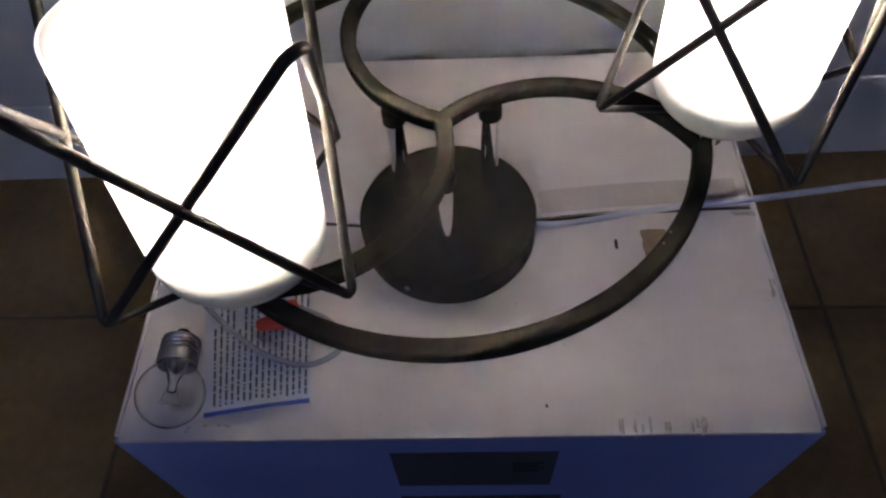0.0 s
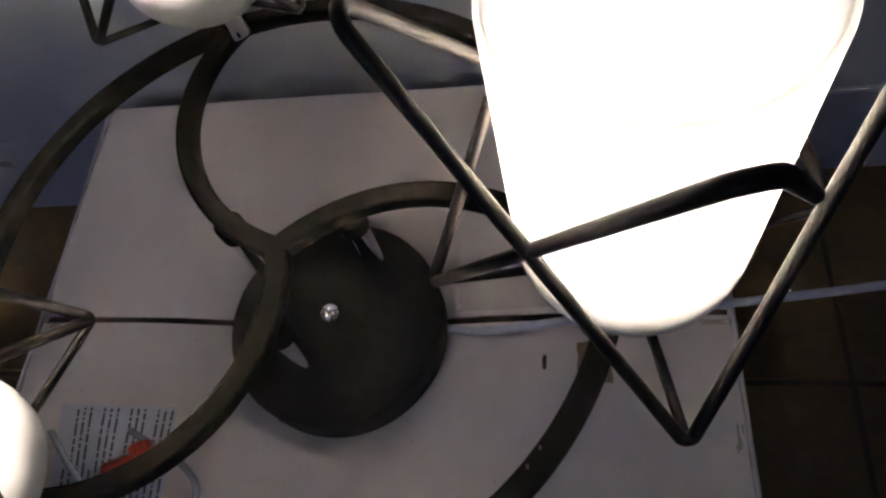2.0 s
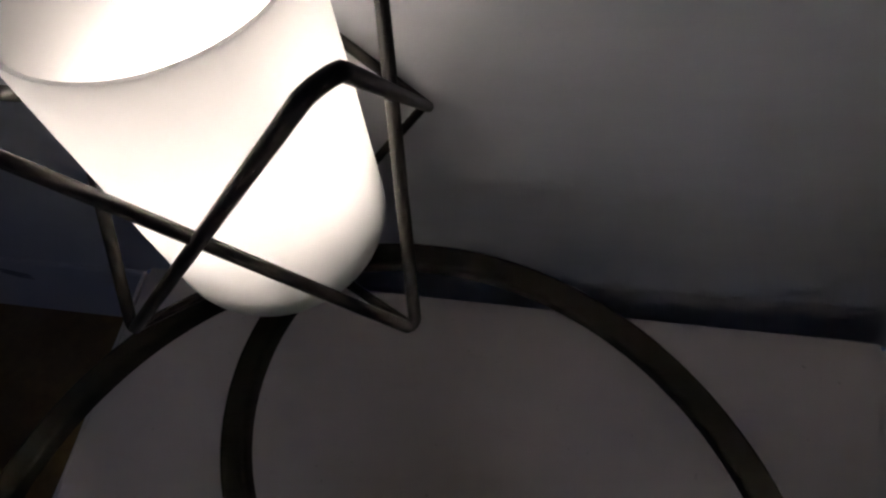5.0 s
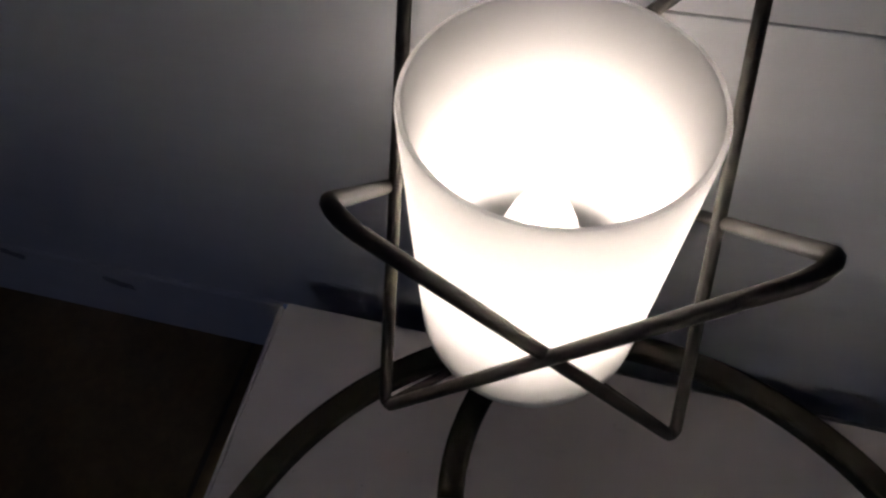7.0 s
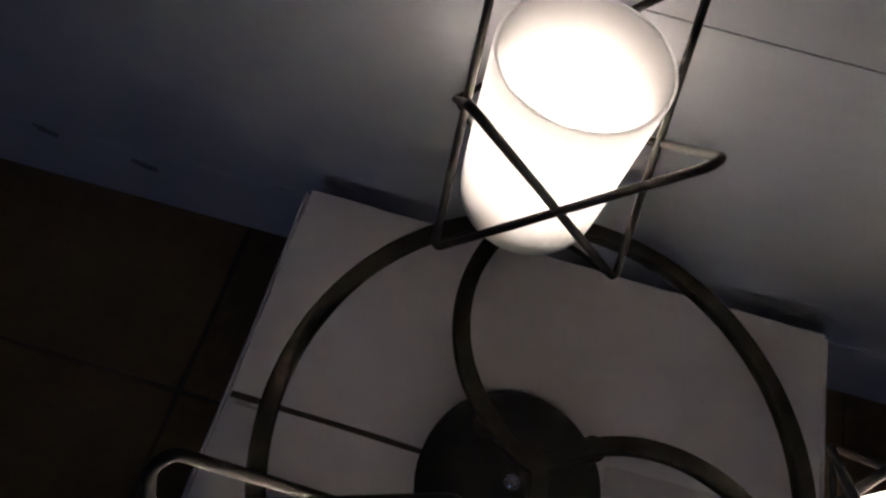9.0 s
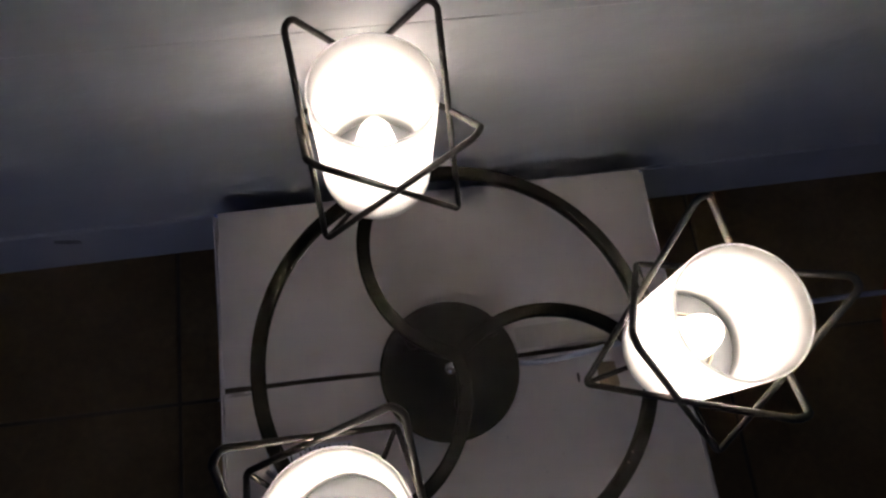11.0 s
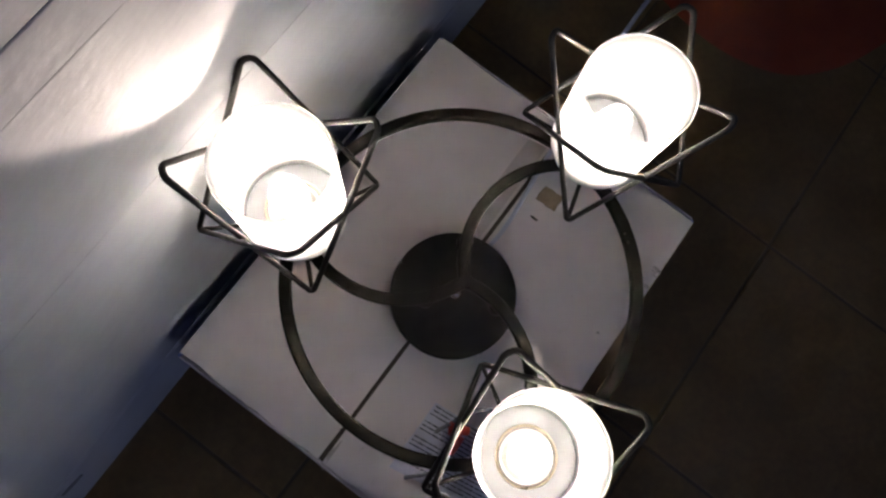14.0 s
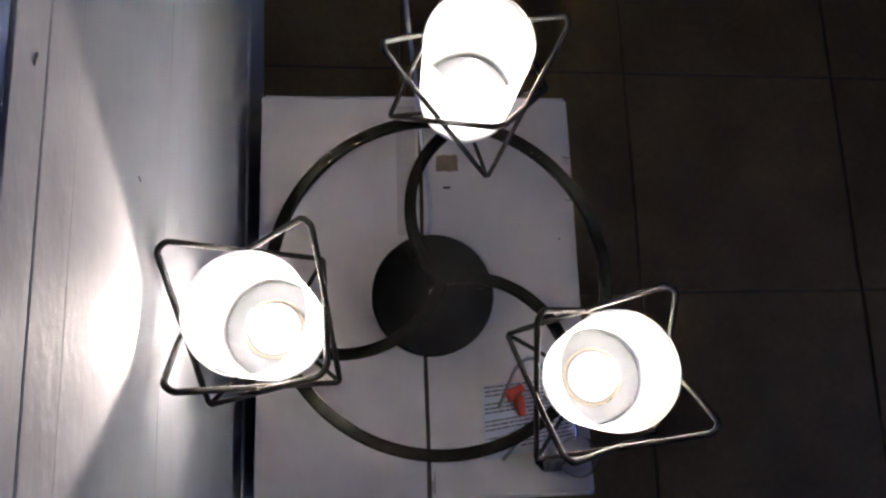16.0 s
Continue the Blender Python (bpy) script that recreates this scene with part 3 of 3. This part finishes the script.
def bulb_bm(m):
    """The glass dome of a candle bulb: full belly, drawn-out tip."""
    pr = [(0.0150, 0.0470), (0.0158, 0.0500), (0.0160, 0.0535), (0.0157, 0.0590), (0.0147, 0.0655), (0.0130, 0.0720),
          (0.0107, 0.0785), (0.0080, 0.0838), (0.0052, 0.0878), (0.0025, 0.0902), (0.0, 0.0910)]
    return lathe(pr, 40, m)


def cap_bm(m, r=0.0132, z0=0.012, z1=0.034, turns=4):
    pr = [(0, z0 - 0.003), (0.006, z0 - 0.003), (0.009, z0)]
    n = turns * 6
    for i in range(n + 1):
        pr.append((r - 0.0008 + 0.0008 * math.cos(2 * math.pi * i / 6), z0 + (z1 - z0 - 0.004) * i / n))
    pr += [(r + 0.0002, z1 - 0.003), (r, z1)]
    return lathe(pr, 32, m)


for k, (phi, lean_x, lean_y, spin, skew, twist, tilt0, tilt1, dr, dz) in enumerate(CUPS):
    hub = Vector(((HUB_R + dr) * math.cos(phi), (HUB_R + dr) * math.sin(phi), HUB_Z + dz))
    axis = Vector((lean_x, lean_y, 1)).normalized()
    m = Matrix.Translation(hub) @ Vector((0, 0, 1)).rotation_difference(axis).to_matrix().to_4x4()
    arm_pts = arc_points(phi)
    part("arm", sweep(arm_pts, BAR, up=(0, 0, 1)), black_metal, lamp, "curved black bar arm")
    # post between the base plate and the arm
    p = arm_pts[POST_AT]
    post = part("post", lathe([(0.0068, DISC_Z), (0.0068, RING_Z - 0.018)], 28, Matrix.Translation((p.x, p.y, 0))), chrome, lamp, "chrome tube post")
    part("collar", lathe([(0.0067, RING_Z - 0.018), (0.0084, RING_Z - 0.0172), (0.0084, RING_Z - 0.006), (0.006, RING_Z - 0.0045)], 28,
                         Matrix.Translation((p.x, p.y, 0))), black_metal, post, "black collar")
    # lamp holder from the ring up to the cup
    gx, gy, gz, glx, gly = GLASS[k]
    mg = Matrix.Translation((gx, gy, gz)) @ Vector((0, 0, 1)).rotation_difference(Vector((glx, gly, 1)).normalized()).to_matrix().to_4x4()
    rise = gz + CUP_LOW - RING_Z + 0.0012
    part("lamp_holder", lathe([(0.0, 0.0040), (0.0085, 0.0040), (0.0090, 0.0065), (0.0098, rise * 0.5), (0.0140, rise * 0.82), (0.0165, rise), (0.0, rise)], 32,
                              Matrix.Translation((gx, gy, RING_Z))), chrome, lamp, "chrome cone under the glass")
    part("glass_shade", shade_bm(mg), opal, lamp, "opal white glass cup, lit from inside")
    sock = part("socket", lathe([(0.0, CUP_LOW + 0.0050), (0.0190, CUP_LOW + 0.0050), (0.0215, 0.0180), (0.0225, 0.0225), (0.0205, 0.0230), (0.0165, 0.019), (0.0, 0.017)], 36, mg),
                socket_mat, lamp, "pale bulb socket")
    part("socket_plate", lathe([(0.0222, 0.0170), (PLATE_R - 0.0006, 0.0170), (PLATE_R, 0.0176), (PLATE_R, 0.0196), (PLATE_R - 0.0006, 0.0202), (0.0222, 0.0202)], 56, mg, closed=True), plate_mat, sock,
         "grey plate round the socket")
    gold = [(0.0250 * math.cos(a), 0.0250 * math.sin(a), 0) for a in (2 * math.pi * i / 48 for i in range(48))]
    gb = sweep(gold, round_profile(0.0012, 6), closed=True, up=(0, 0, 1))
    gb.transform(mg @ Matrix.Translation((0, 0, 0.0218)))
    part("socket_rim", gb, gold_rim, sock, "thin brass coloured rim")
    # two bent wire loops make the cage
    tip, low = [], []
    for j in range(4):
        for store, r, h, tw, lp in ((tip, CAGE_RT, CAGE_HT, 0.0, j % 2), (low, CAGE_RB, CAGE_HB, twist, (j + 1) % 2)):
            a = spin + j * math.pi / 2 + tw + (skew if lp == 0 else -skew)
            tv = Vector((*(tilt0 if lp == 0 else tilt1), 0))
            q = Vector((r * math.cos(a), r * math.sin(a), h))
            if tv.length > 1e-6:
                q = Matrix.Rotation(tv.length, 3, tv.normalized()) @ q
            store.append(m @ q)
    for lp in (0, 1):
        corners = [tip[lp], low[(lp + 1) % 4], tip[(lp + 2) % 4], low[(lp + 3) % 4]]
        bent = []
        for i, c in enumerate(corners):
            a = (corners[i - 1] - c).normalized()
            b = (corners[(i + 1) % 4] - c).normalized()
            bent.append(c - (a + b).normalized() * (0.40 * (0.0068, 0.0026)[i % 2] * (1 / math.sin(a.angle(b) / 2) - 1)))
        for q in bent:
            q.y = min(q.y, WALL_Y + WALL_TURN * q.x - 0.0032)
        line = rounded_loop(bent, [0.0068, 0.0026, 0.0068, 0.0026])
        loop = part("wire_loop", sweep(line, round_profile(0.0025, 10), closed=True), wire_metal, lamp, "bent black wire of the cage")
        for q in (corners[1], corners[3]):
            mid = mg @ Vector((0, 0, CUP_LOW - 0.0015))
            inner = mid + (q - mid) * 0.16
            part("strut", sweep([q + (inner - q) * 0.02, inner], round_profile(0.0021, 8)), wire_metal, loop, "short wire strut")
    # the lit bulb
    bulb = part("light_bulb", bulb_bm(mg), lit_glass)
    tagged(bulb, "lit clear candle bulb inside an opal glass cup", "light bulb", "bulbs in the lamp")
    part("filament", lathe([(0.0, 0.0559), (0.0036, 0.0559), (0.0036, 0.0580), (0.0028, 0.0652), (0.0022, 0.0662), (0.0, 0.0664)], 24, mg), filament_glow, bulb, "small glowing core of the bulb")
    part("collar", lathe([(0.0118, 0.0270), (0.0124, 0.0300), (0.0136, 0.0370), (0.0150, 0.0440), (0.0158, 0.0480), (0.0162, 0.0510), (0.0159, 0.0522), (0.0066, 0.0532), (0.0060, 0.0557), (0.0, 0.0557)], 40, mg), socket_mat, bulb,
         "white plastic collar")
    part("screw_cap", cap_bm(mg, 0.0125, 0.0200, 0.0272, 2), nickel, bulb, "metal screw cap")

# chips in the paint on top of the bars
for k, (x, y) in enumerate(((-0.0402, 0.0277), (-0.0436, 0.0323), (0.1344, -0.0978), (0.1292, -0.1057))):
    bm = torn_patch(x, y, 0.0013, 0.0020, k + 90, 14, 0.4, flat=True, proud=RING_Z + 0.00535)
    part("paint_chip", bm, chip_mat, lamp, "small pale chip in the black paint", smooth=False)

part("junction", sweep([(0, 0, RING_Z - 0.0054), (0, 0, RING_Z + 0.0056)], round_profile(0.0058, 20)), black_metal, lamp, "welded joint of the arms")


# ---------------------------------------------------------------- things on the box
def spare_bulb():
    """A clear ball bulb lying on its side, cap away from the box's front."""
    m = Matrix.Translation((-0.1835, -0.1560, 0.0232)) @ Matrix.Rotation(radians(3), 4, "Z") @ Matrix.Rotation(radians(-92.5), 4, "X")
    pr = []
    for a in range(-90, 51, 7):
        pr.append((0.0225 * math.cos(radians(a)), 0.0225 * math.sin(radians(a))))
    pr += [(0.0132, 0.0205), (0.0130, 0.026)]
    pr[0] = (0.0, -0.0225)
    inner = [(max(0.0, r - 0.0006), h + (0.0006 if h < 0 else 0)) for r, h in pr[::-1]]
    inner[-1] = (0.0, -0.0219)
    globe = part("spare_bulb", lathe(pr + inner, 40, m), clear_glass)
    tagged(globe, "clear glass ball bulb, unlit, lying on the box", "light bulb")
    mc = m @ Matrix.Translation((0, 0, 0.0125))
    skirt = [(0.0128, 0.0080), (0.0136, 0.0086), (0.0137, 0.0165), (0.0131, 0.0185)]
    for i in range(19):
        skirt.append((0.0127 + 0.0008 * math.sin(2 * math.pi * i / 6), 0.0188 + 0.0098 * i / 18))
    cap = part("screw_cap", lathe(skirt + [(0.0118, 0.0295)], 36, mc), nickel, globe, "nickel screw cap")
    part("contact", lathe([(0, 0.0365), (0.004, 0.0360), (0.006, 0.0335), (0.0092, 0.031), (0.0126, 0.0285)], 24, mc), black_metal, cap, "black insulator tip")
    part("glass_stem", lathe([(0.0085, 0.022), (0.0050, 0.014), (0.0028, 0.006), (0.0034, 0.0015), (0.0, 0.0)], 20, m), clear_glass, globe, "glass stem")
    for s in (-1, 1):
        part("lead_wire", sweep([m @ Vector((s * 0.002, 0, 0.012)), m @ Vector((s * 0.004, 0, 0.002)), m @ Vector((s * 0.007, 0, -0.006))],
                                round_profile(0.0004, 6)), nickel, globe)
    part("filament", sweep([m @ Vector((0.007 * math.cos(radians(a)), 0.003 * math.sin(radians(a * 3)), -0.006 - 0.002 * math.sin(radians(a)))) for a in range(0, 181, 12)],
                           round_profile(0.0003, 5)), nickel, globe)


spare_bulb()


def leaflet():
    """A folded instruction sheet, slightly lifted, with lines of unreadable print as bars."""
    ca, cb, cc, cd = Vector((-0.1665, -0.1630, 0)), Vector((-0.0945, -0.1525, 0)), Vector((-0.1040, -0.0550, 0)), Vector((-0.1870, -0.0550, 0))
    ux = (cb - ca).normalized()

    def lift(u, v):
        return 0.0026 + 0.0022 * math.sin(u * 2.6) * (1 - v) ** 2 + 0.0010 * noise.noise((u * 3, v * 3, 2.0)) + 0.0028 * math.sin(math.pi * v) * u

    def at(u, v, dz=0.0):
        q = (ca * (1 - u) + cb * u) * (1 - v) + (cd * (1 - u) + cc * u) * v
        return Vector((q.x, q.y, lift(u, v) + dz - 0.6 * dip(q.x, q.y)))

    bm = bmesh.new()
    n = 14
    g = {(i, j, k): bm.verts.new(at(i / n, j / n, -0.0004 * k)) for i in range(n + 1) for j in range(n + 1) for k in (0, 1)}
    for i in range(n):
        for j in range(n):
            bm.faces.new((g[i, j, 0], g[i + 1, j, 0], g[i + 1, j + 1, 0], g[i, j + 1, 0]))
            bm.faces.new((g[i, j, 1], g[i, j + 1, 1], g[i + 1, j + 1, 1], g[i + 1, j, 1]))
    for i in range(n):
        for j in (0, n):
            bm.faces.new((g[i, j, 0], g[i, j, 1], g[i + 1, j, 1], g[i + 1, j, 0]))
            bm.faces.new((g[j, i, 0], g[j, i + 1, 0], g[j, i + 1, 1], g[j, i, 1]))
    bmesh.ops.recalc_face_normals(bm, faces=bm.faces)
    sheet = part("leaflet", bm, paper)
    tagged(sheet, "folded white instruction leaflet with small print on the box", "leaflet")
    part("blue_edge", sweep([at(f, 0.0, 0.0) for f in (0, 0.2, 0.4, 0.6, 0.8, 1.0)], bar_profile(0.0030, 0.0012, 0.0003), up=(0, 0, 1)), leaf_blue, sheet, "blue lower edge")
    # print runs along the sheet, in columns of short words
    r = random.Random(11)
    for c in range(16):
        u = 0.10 + 0.0575 * c
        v = 0.035 + 0.03 * r.random()
        bm = bmesh.new()
        stop = 0.97 if c % 4 else 0.35 + 0.4 * r.random()
        while v < stop:
            dv = 0.015 + 0.085 * r.random() ** 1.5
            a, b = at(u, v, 0.0004), at(u, min(v + dv, 0.98), 0.0004)
            hw = ux * 0.00085
            vs = [bm.verts.new(q) for q in (a - hw, a + hw, b + hw, b - hw)]
            bm.faces.new(vs)
            v += dv + 0.009 + 0.004 * r.random()
        part("print_line", bm, ink, sheet, smooth=False)


leaflet()


def wire_nut(x, y, ang, z=0.0085):
    """A ribbed red twist-on wire connector lying on its side."""
    m = Matrix.Translation((x, y, z)) @ Matrix.Rotation(radians(ang), 4, "Z") @ Matrix.Rotation(radians(84), 4, "Y")
    bm = bmesh.new()
    seg, prof = 32, [(0.0030, -0.011), (0.0042, -0.010), (0.0052, -0.004), (0.0062, 0.004), (0.0068, 0.010), (0.0068, 0.011), (0.0050, 0.011), (0.0044, 0.002)]
    rings = []
    for r, h in prof:
        rings.append([bm.verts.new(((r * (1 + (0.05 if i % 2 else -0.03))) * math.cos(2 * math.pi * i / seg), (r * (1 + (0.05 if i % 2 else -0.03))) * math.sin(2 * math.pi * i / seg), h))
                      for i in range(seg)])
    for a, b in zip(rings, rings[1:]):
        for i in range(seg):
            bm.faces.new((a[i], a[(i + 1) % seg], b[(i + 1) % seg], b[i]))
    bm.faces.new(rings[0])
    bm.faces.new(rings[-1])
    bmesh.ops.recalc_face_normals(bm, faces=bm.faces)
    bm.transform(m)
    tagged(part("wire_connector", bm, red_plastic, smooth=False), "small red ribbed plastic wire connector on a leaflet", "wire connector", "wire connectors")


wire_nut(-0.1120, -0.0915, 118, 0.0105)
wire_nut(-0.1275, -0.0960, 10, 0.0105)


def bag_tube():
    """A clear plastic tube curled over the leaflet."""
    pts = spline([(-0.186, -0.074, 0.006), (-0.1600, -0.0985, 0.009), (-0.1285, -0.1210, 0.010), (-0.0990, -0.1290, 0.009), (-0.0785, -0.1195, 0.008),
                  (-0.0750, -0.1065, 0.007), (-0.0862, -0.0935, 0.007), (-0.1050, -0.0840, 0.007), (-0.130, -0.072, 0.005)])
    tagged(part("plastic_tube", sweep(pts, round_profile(0.0022, 10)), clear_plastic), "thin clear plastic tube curled over a leaflet", "plastic tube")


bag_tube()


def cable():
    """A white mains cable from under the base plate, along the flap's gap and away over the floor."""
    pts = spline([(0.060, 0.004, -0.0030), (0.085, 0.000, -0.0012), (0.110, 0.000, 0.0012), (0.140, 0.003, 0.0032), (0.190, 0.009, 0.0046), (0.246, 0.0135, 0.0056), (0.30, 0.019, 0.0080), (0.36, 0.025, 0.010), (0.47, 0.028, 0.009), (0.61, 0.024, -0.008),
                  (0.80, 0.012, -0.056), (0.98, 0.002, -0.103), (1.14, -0.012, -0.140), (1.30, -0.02, FLOOR + 0.006), (1.5, -0.04, FLOOR + 0.0045), (1.8, -0.06, FLOOR + 0.0045)])
    pts = [Vector((p.x, p.y, p.z - 0.46 * dip(p.x, p.y))) for p in pts]
    tagged(part("cable", sweep(pts, bar_profile(0.0054, 0.0040, 0.0019), up=(0, 0, 1)), cable_mat), "white flat mains cable running off the box", "cable")


cable()


def red_cloth_heap():
    """A low heap of dark red fabric on the floor beside the box."""
    bm = bmesh.new()
    n = 40
    g = {}
    for i in range(n + 1):
        for j in range(n + 1):
            u, v = i / n * 2 - 1, j / n * 2 - 1
            r, a = max(abs(u), abs(v)), math.atan2(v, u)
            u, v = r * math.cos(a), r * math.sin(a)
            edge = 1.0 + 0.10 * noise.noise((math.cos(a) * 1.5, math.sin(a) * 1.5, 5))
            x, y = 0.89 + 0.31 * u * edge, -0.06 + 0.27 * v * edge
            fold = noise.noise((x * 9, y * 5, 1.0)) * 0.018 + noise.noise((x * 22, y * 17, 4.0)) * 0.006
            z = FLOOR + max(0.0006, (1 - r ** 1.6) * (0.040 + fold))
            g[i, j] = bm.verts.new((x, y, z))
    for i in range(n):
        for j in range(n):
            bm.faces.new((g[i, j], g[i + 1, j], g[i + 1, j + 1], g[i, j + 1]))
    tagged(part("crumpled_cloth", bm, red_cloth), "dark red crumpled fabric on the floor", "fabric")


red_cloth_heap()

# ---------------------------------------------------------------- boards of the wall and tiles of the floor
def plank(z0, z1, mat, proud, lab, bev=0.0011):
    bm = box_bm(X0, X1, WALL_Y - proud, WALL_Y + 0.011, z0, z1, bev, 2)
    part("plank", bm, mat, wall_north, lab, smooth=False)


plank(FLOOR, BOARD_0 - 0.0002, wall_mat, 0.0030, "white painted skirting board at the floor", 0.0040)
plank(BOARD_0 + 0.0002, BOARD_1 - 0.0004, wall_mat, 0.0, "white painted board", 0.0005)
plank(BOARD_1 + 0.0004, BOARD_2 - 0.0004, wall_mat, 0.0003, "white painted board")
plank(BOARD_2 + 0.0005, 0.4736, wall_mat, 0.0014, "narrow white painted board", 0.0013)
plank(0.4740, BOARD_3 - 0.0006, wall_mat, 0.0012, "narrow white painted board", 0.0006)
plank(BOARD_3 + 0.001, BOARD_3 + 0.026, blue_trim, 0.0, "blue painted strip")
# scuffs on the paint
for x, z, w, h in ((-0.519, -0.080, 0.024, 0.012), (-0.421, -0.096, 0.026, 0.011), (0.040, 0.333, 0.0012, 0.0040), (0.050, 0.486, 0.006, 0.0012)):
    bm = torn_patch(0, 0, w, h, x * 9, rough=0.5, flat=True)
    bm.transform(Matrix.Translation((x, WALL_Y - (0.0034 if z < BOARD_0 else 0.0016 if z > BOARD_2 else 0.0007), z)) @ Matrix.Rotation(radians(90), 4, "X") @ Matrix.Rotation(radians(-22), 4, "Z"))
    part("scuff", bm, scuff_mat, wall_north, smooth=False)
z = BOARD_3 + 0.028
while z < CEIL - 0.18:
    plank(z, z + 0.168, wall_mat, 0.001, "white painted board")
    z += 0.170
plank(z, CEIL - 0.002, wall_mat, 0.001, "white painted board")

tile_mesh = bpy.data.meshes.new("tile")
bm = box_bm(-TILE / 2 + 0.0022, TILE / 2 - 0.0022, -TILE / 2 + 0.0022, TILE / 2 - 0.0022, -0.003, 0.0, 0.0016, 2)
bm.to_mesh(tile_mesh)
bm.free()
tile_mesh.materials.append(tile_mat)
i0, i1 = math.ceil((X0 - TILE_X) / TILE), math.floor((X1 - TILE_X) / TILE)
j0, j1 = math.ceil((Y0 - TILE_Y) / TILE), 0
for i in range(i0, i1):
    for j in range(j0, j1):
        t = new("tile", tile_mesh)
        t.location = (TILE_X + TILE * (i + 0.5), TILE_Y + TILE * (j + 0.5), FLOOR - 0.0005 + 0.0004 * rnd.random())
        t.rotation_euler = (radians(0.15) * (rnd.random() - 0.5), radians(0.15) * (rnd.random() - 0.5), radians(180) * rnd.randrange(2))
        t.parent = floor
# cut tiles that meet the skirting
cut = bpy.data.meshes.new("cut_tile")
bm = box_bm(-TILE / 2 + 0.0022, TILE / 2 - 0.0022, TILE_Y + 0.0022, WALL_Y + 0.09, -0.003, 0.0, 0.0016, 2)
bm.to_mesh(cut)
bm.free()
cut.materials.append(tile_mat)
for i in range(i0, i1):
    t = new("tile", cut)
    t.location = (TILE_X + TILE * (i + 0.5), 0, FLOOR - 0.0005 + 0.0003 * rnd.random())
    t.parent = floor
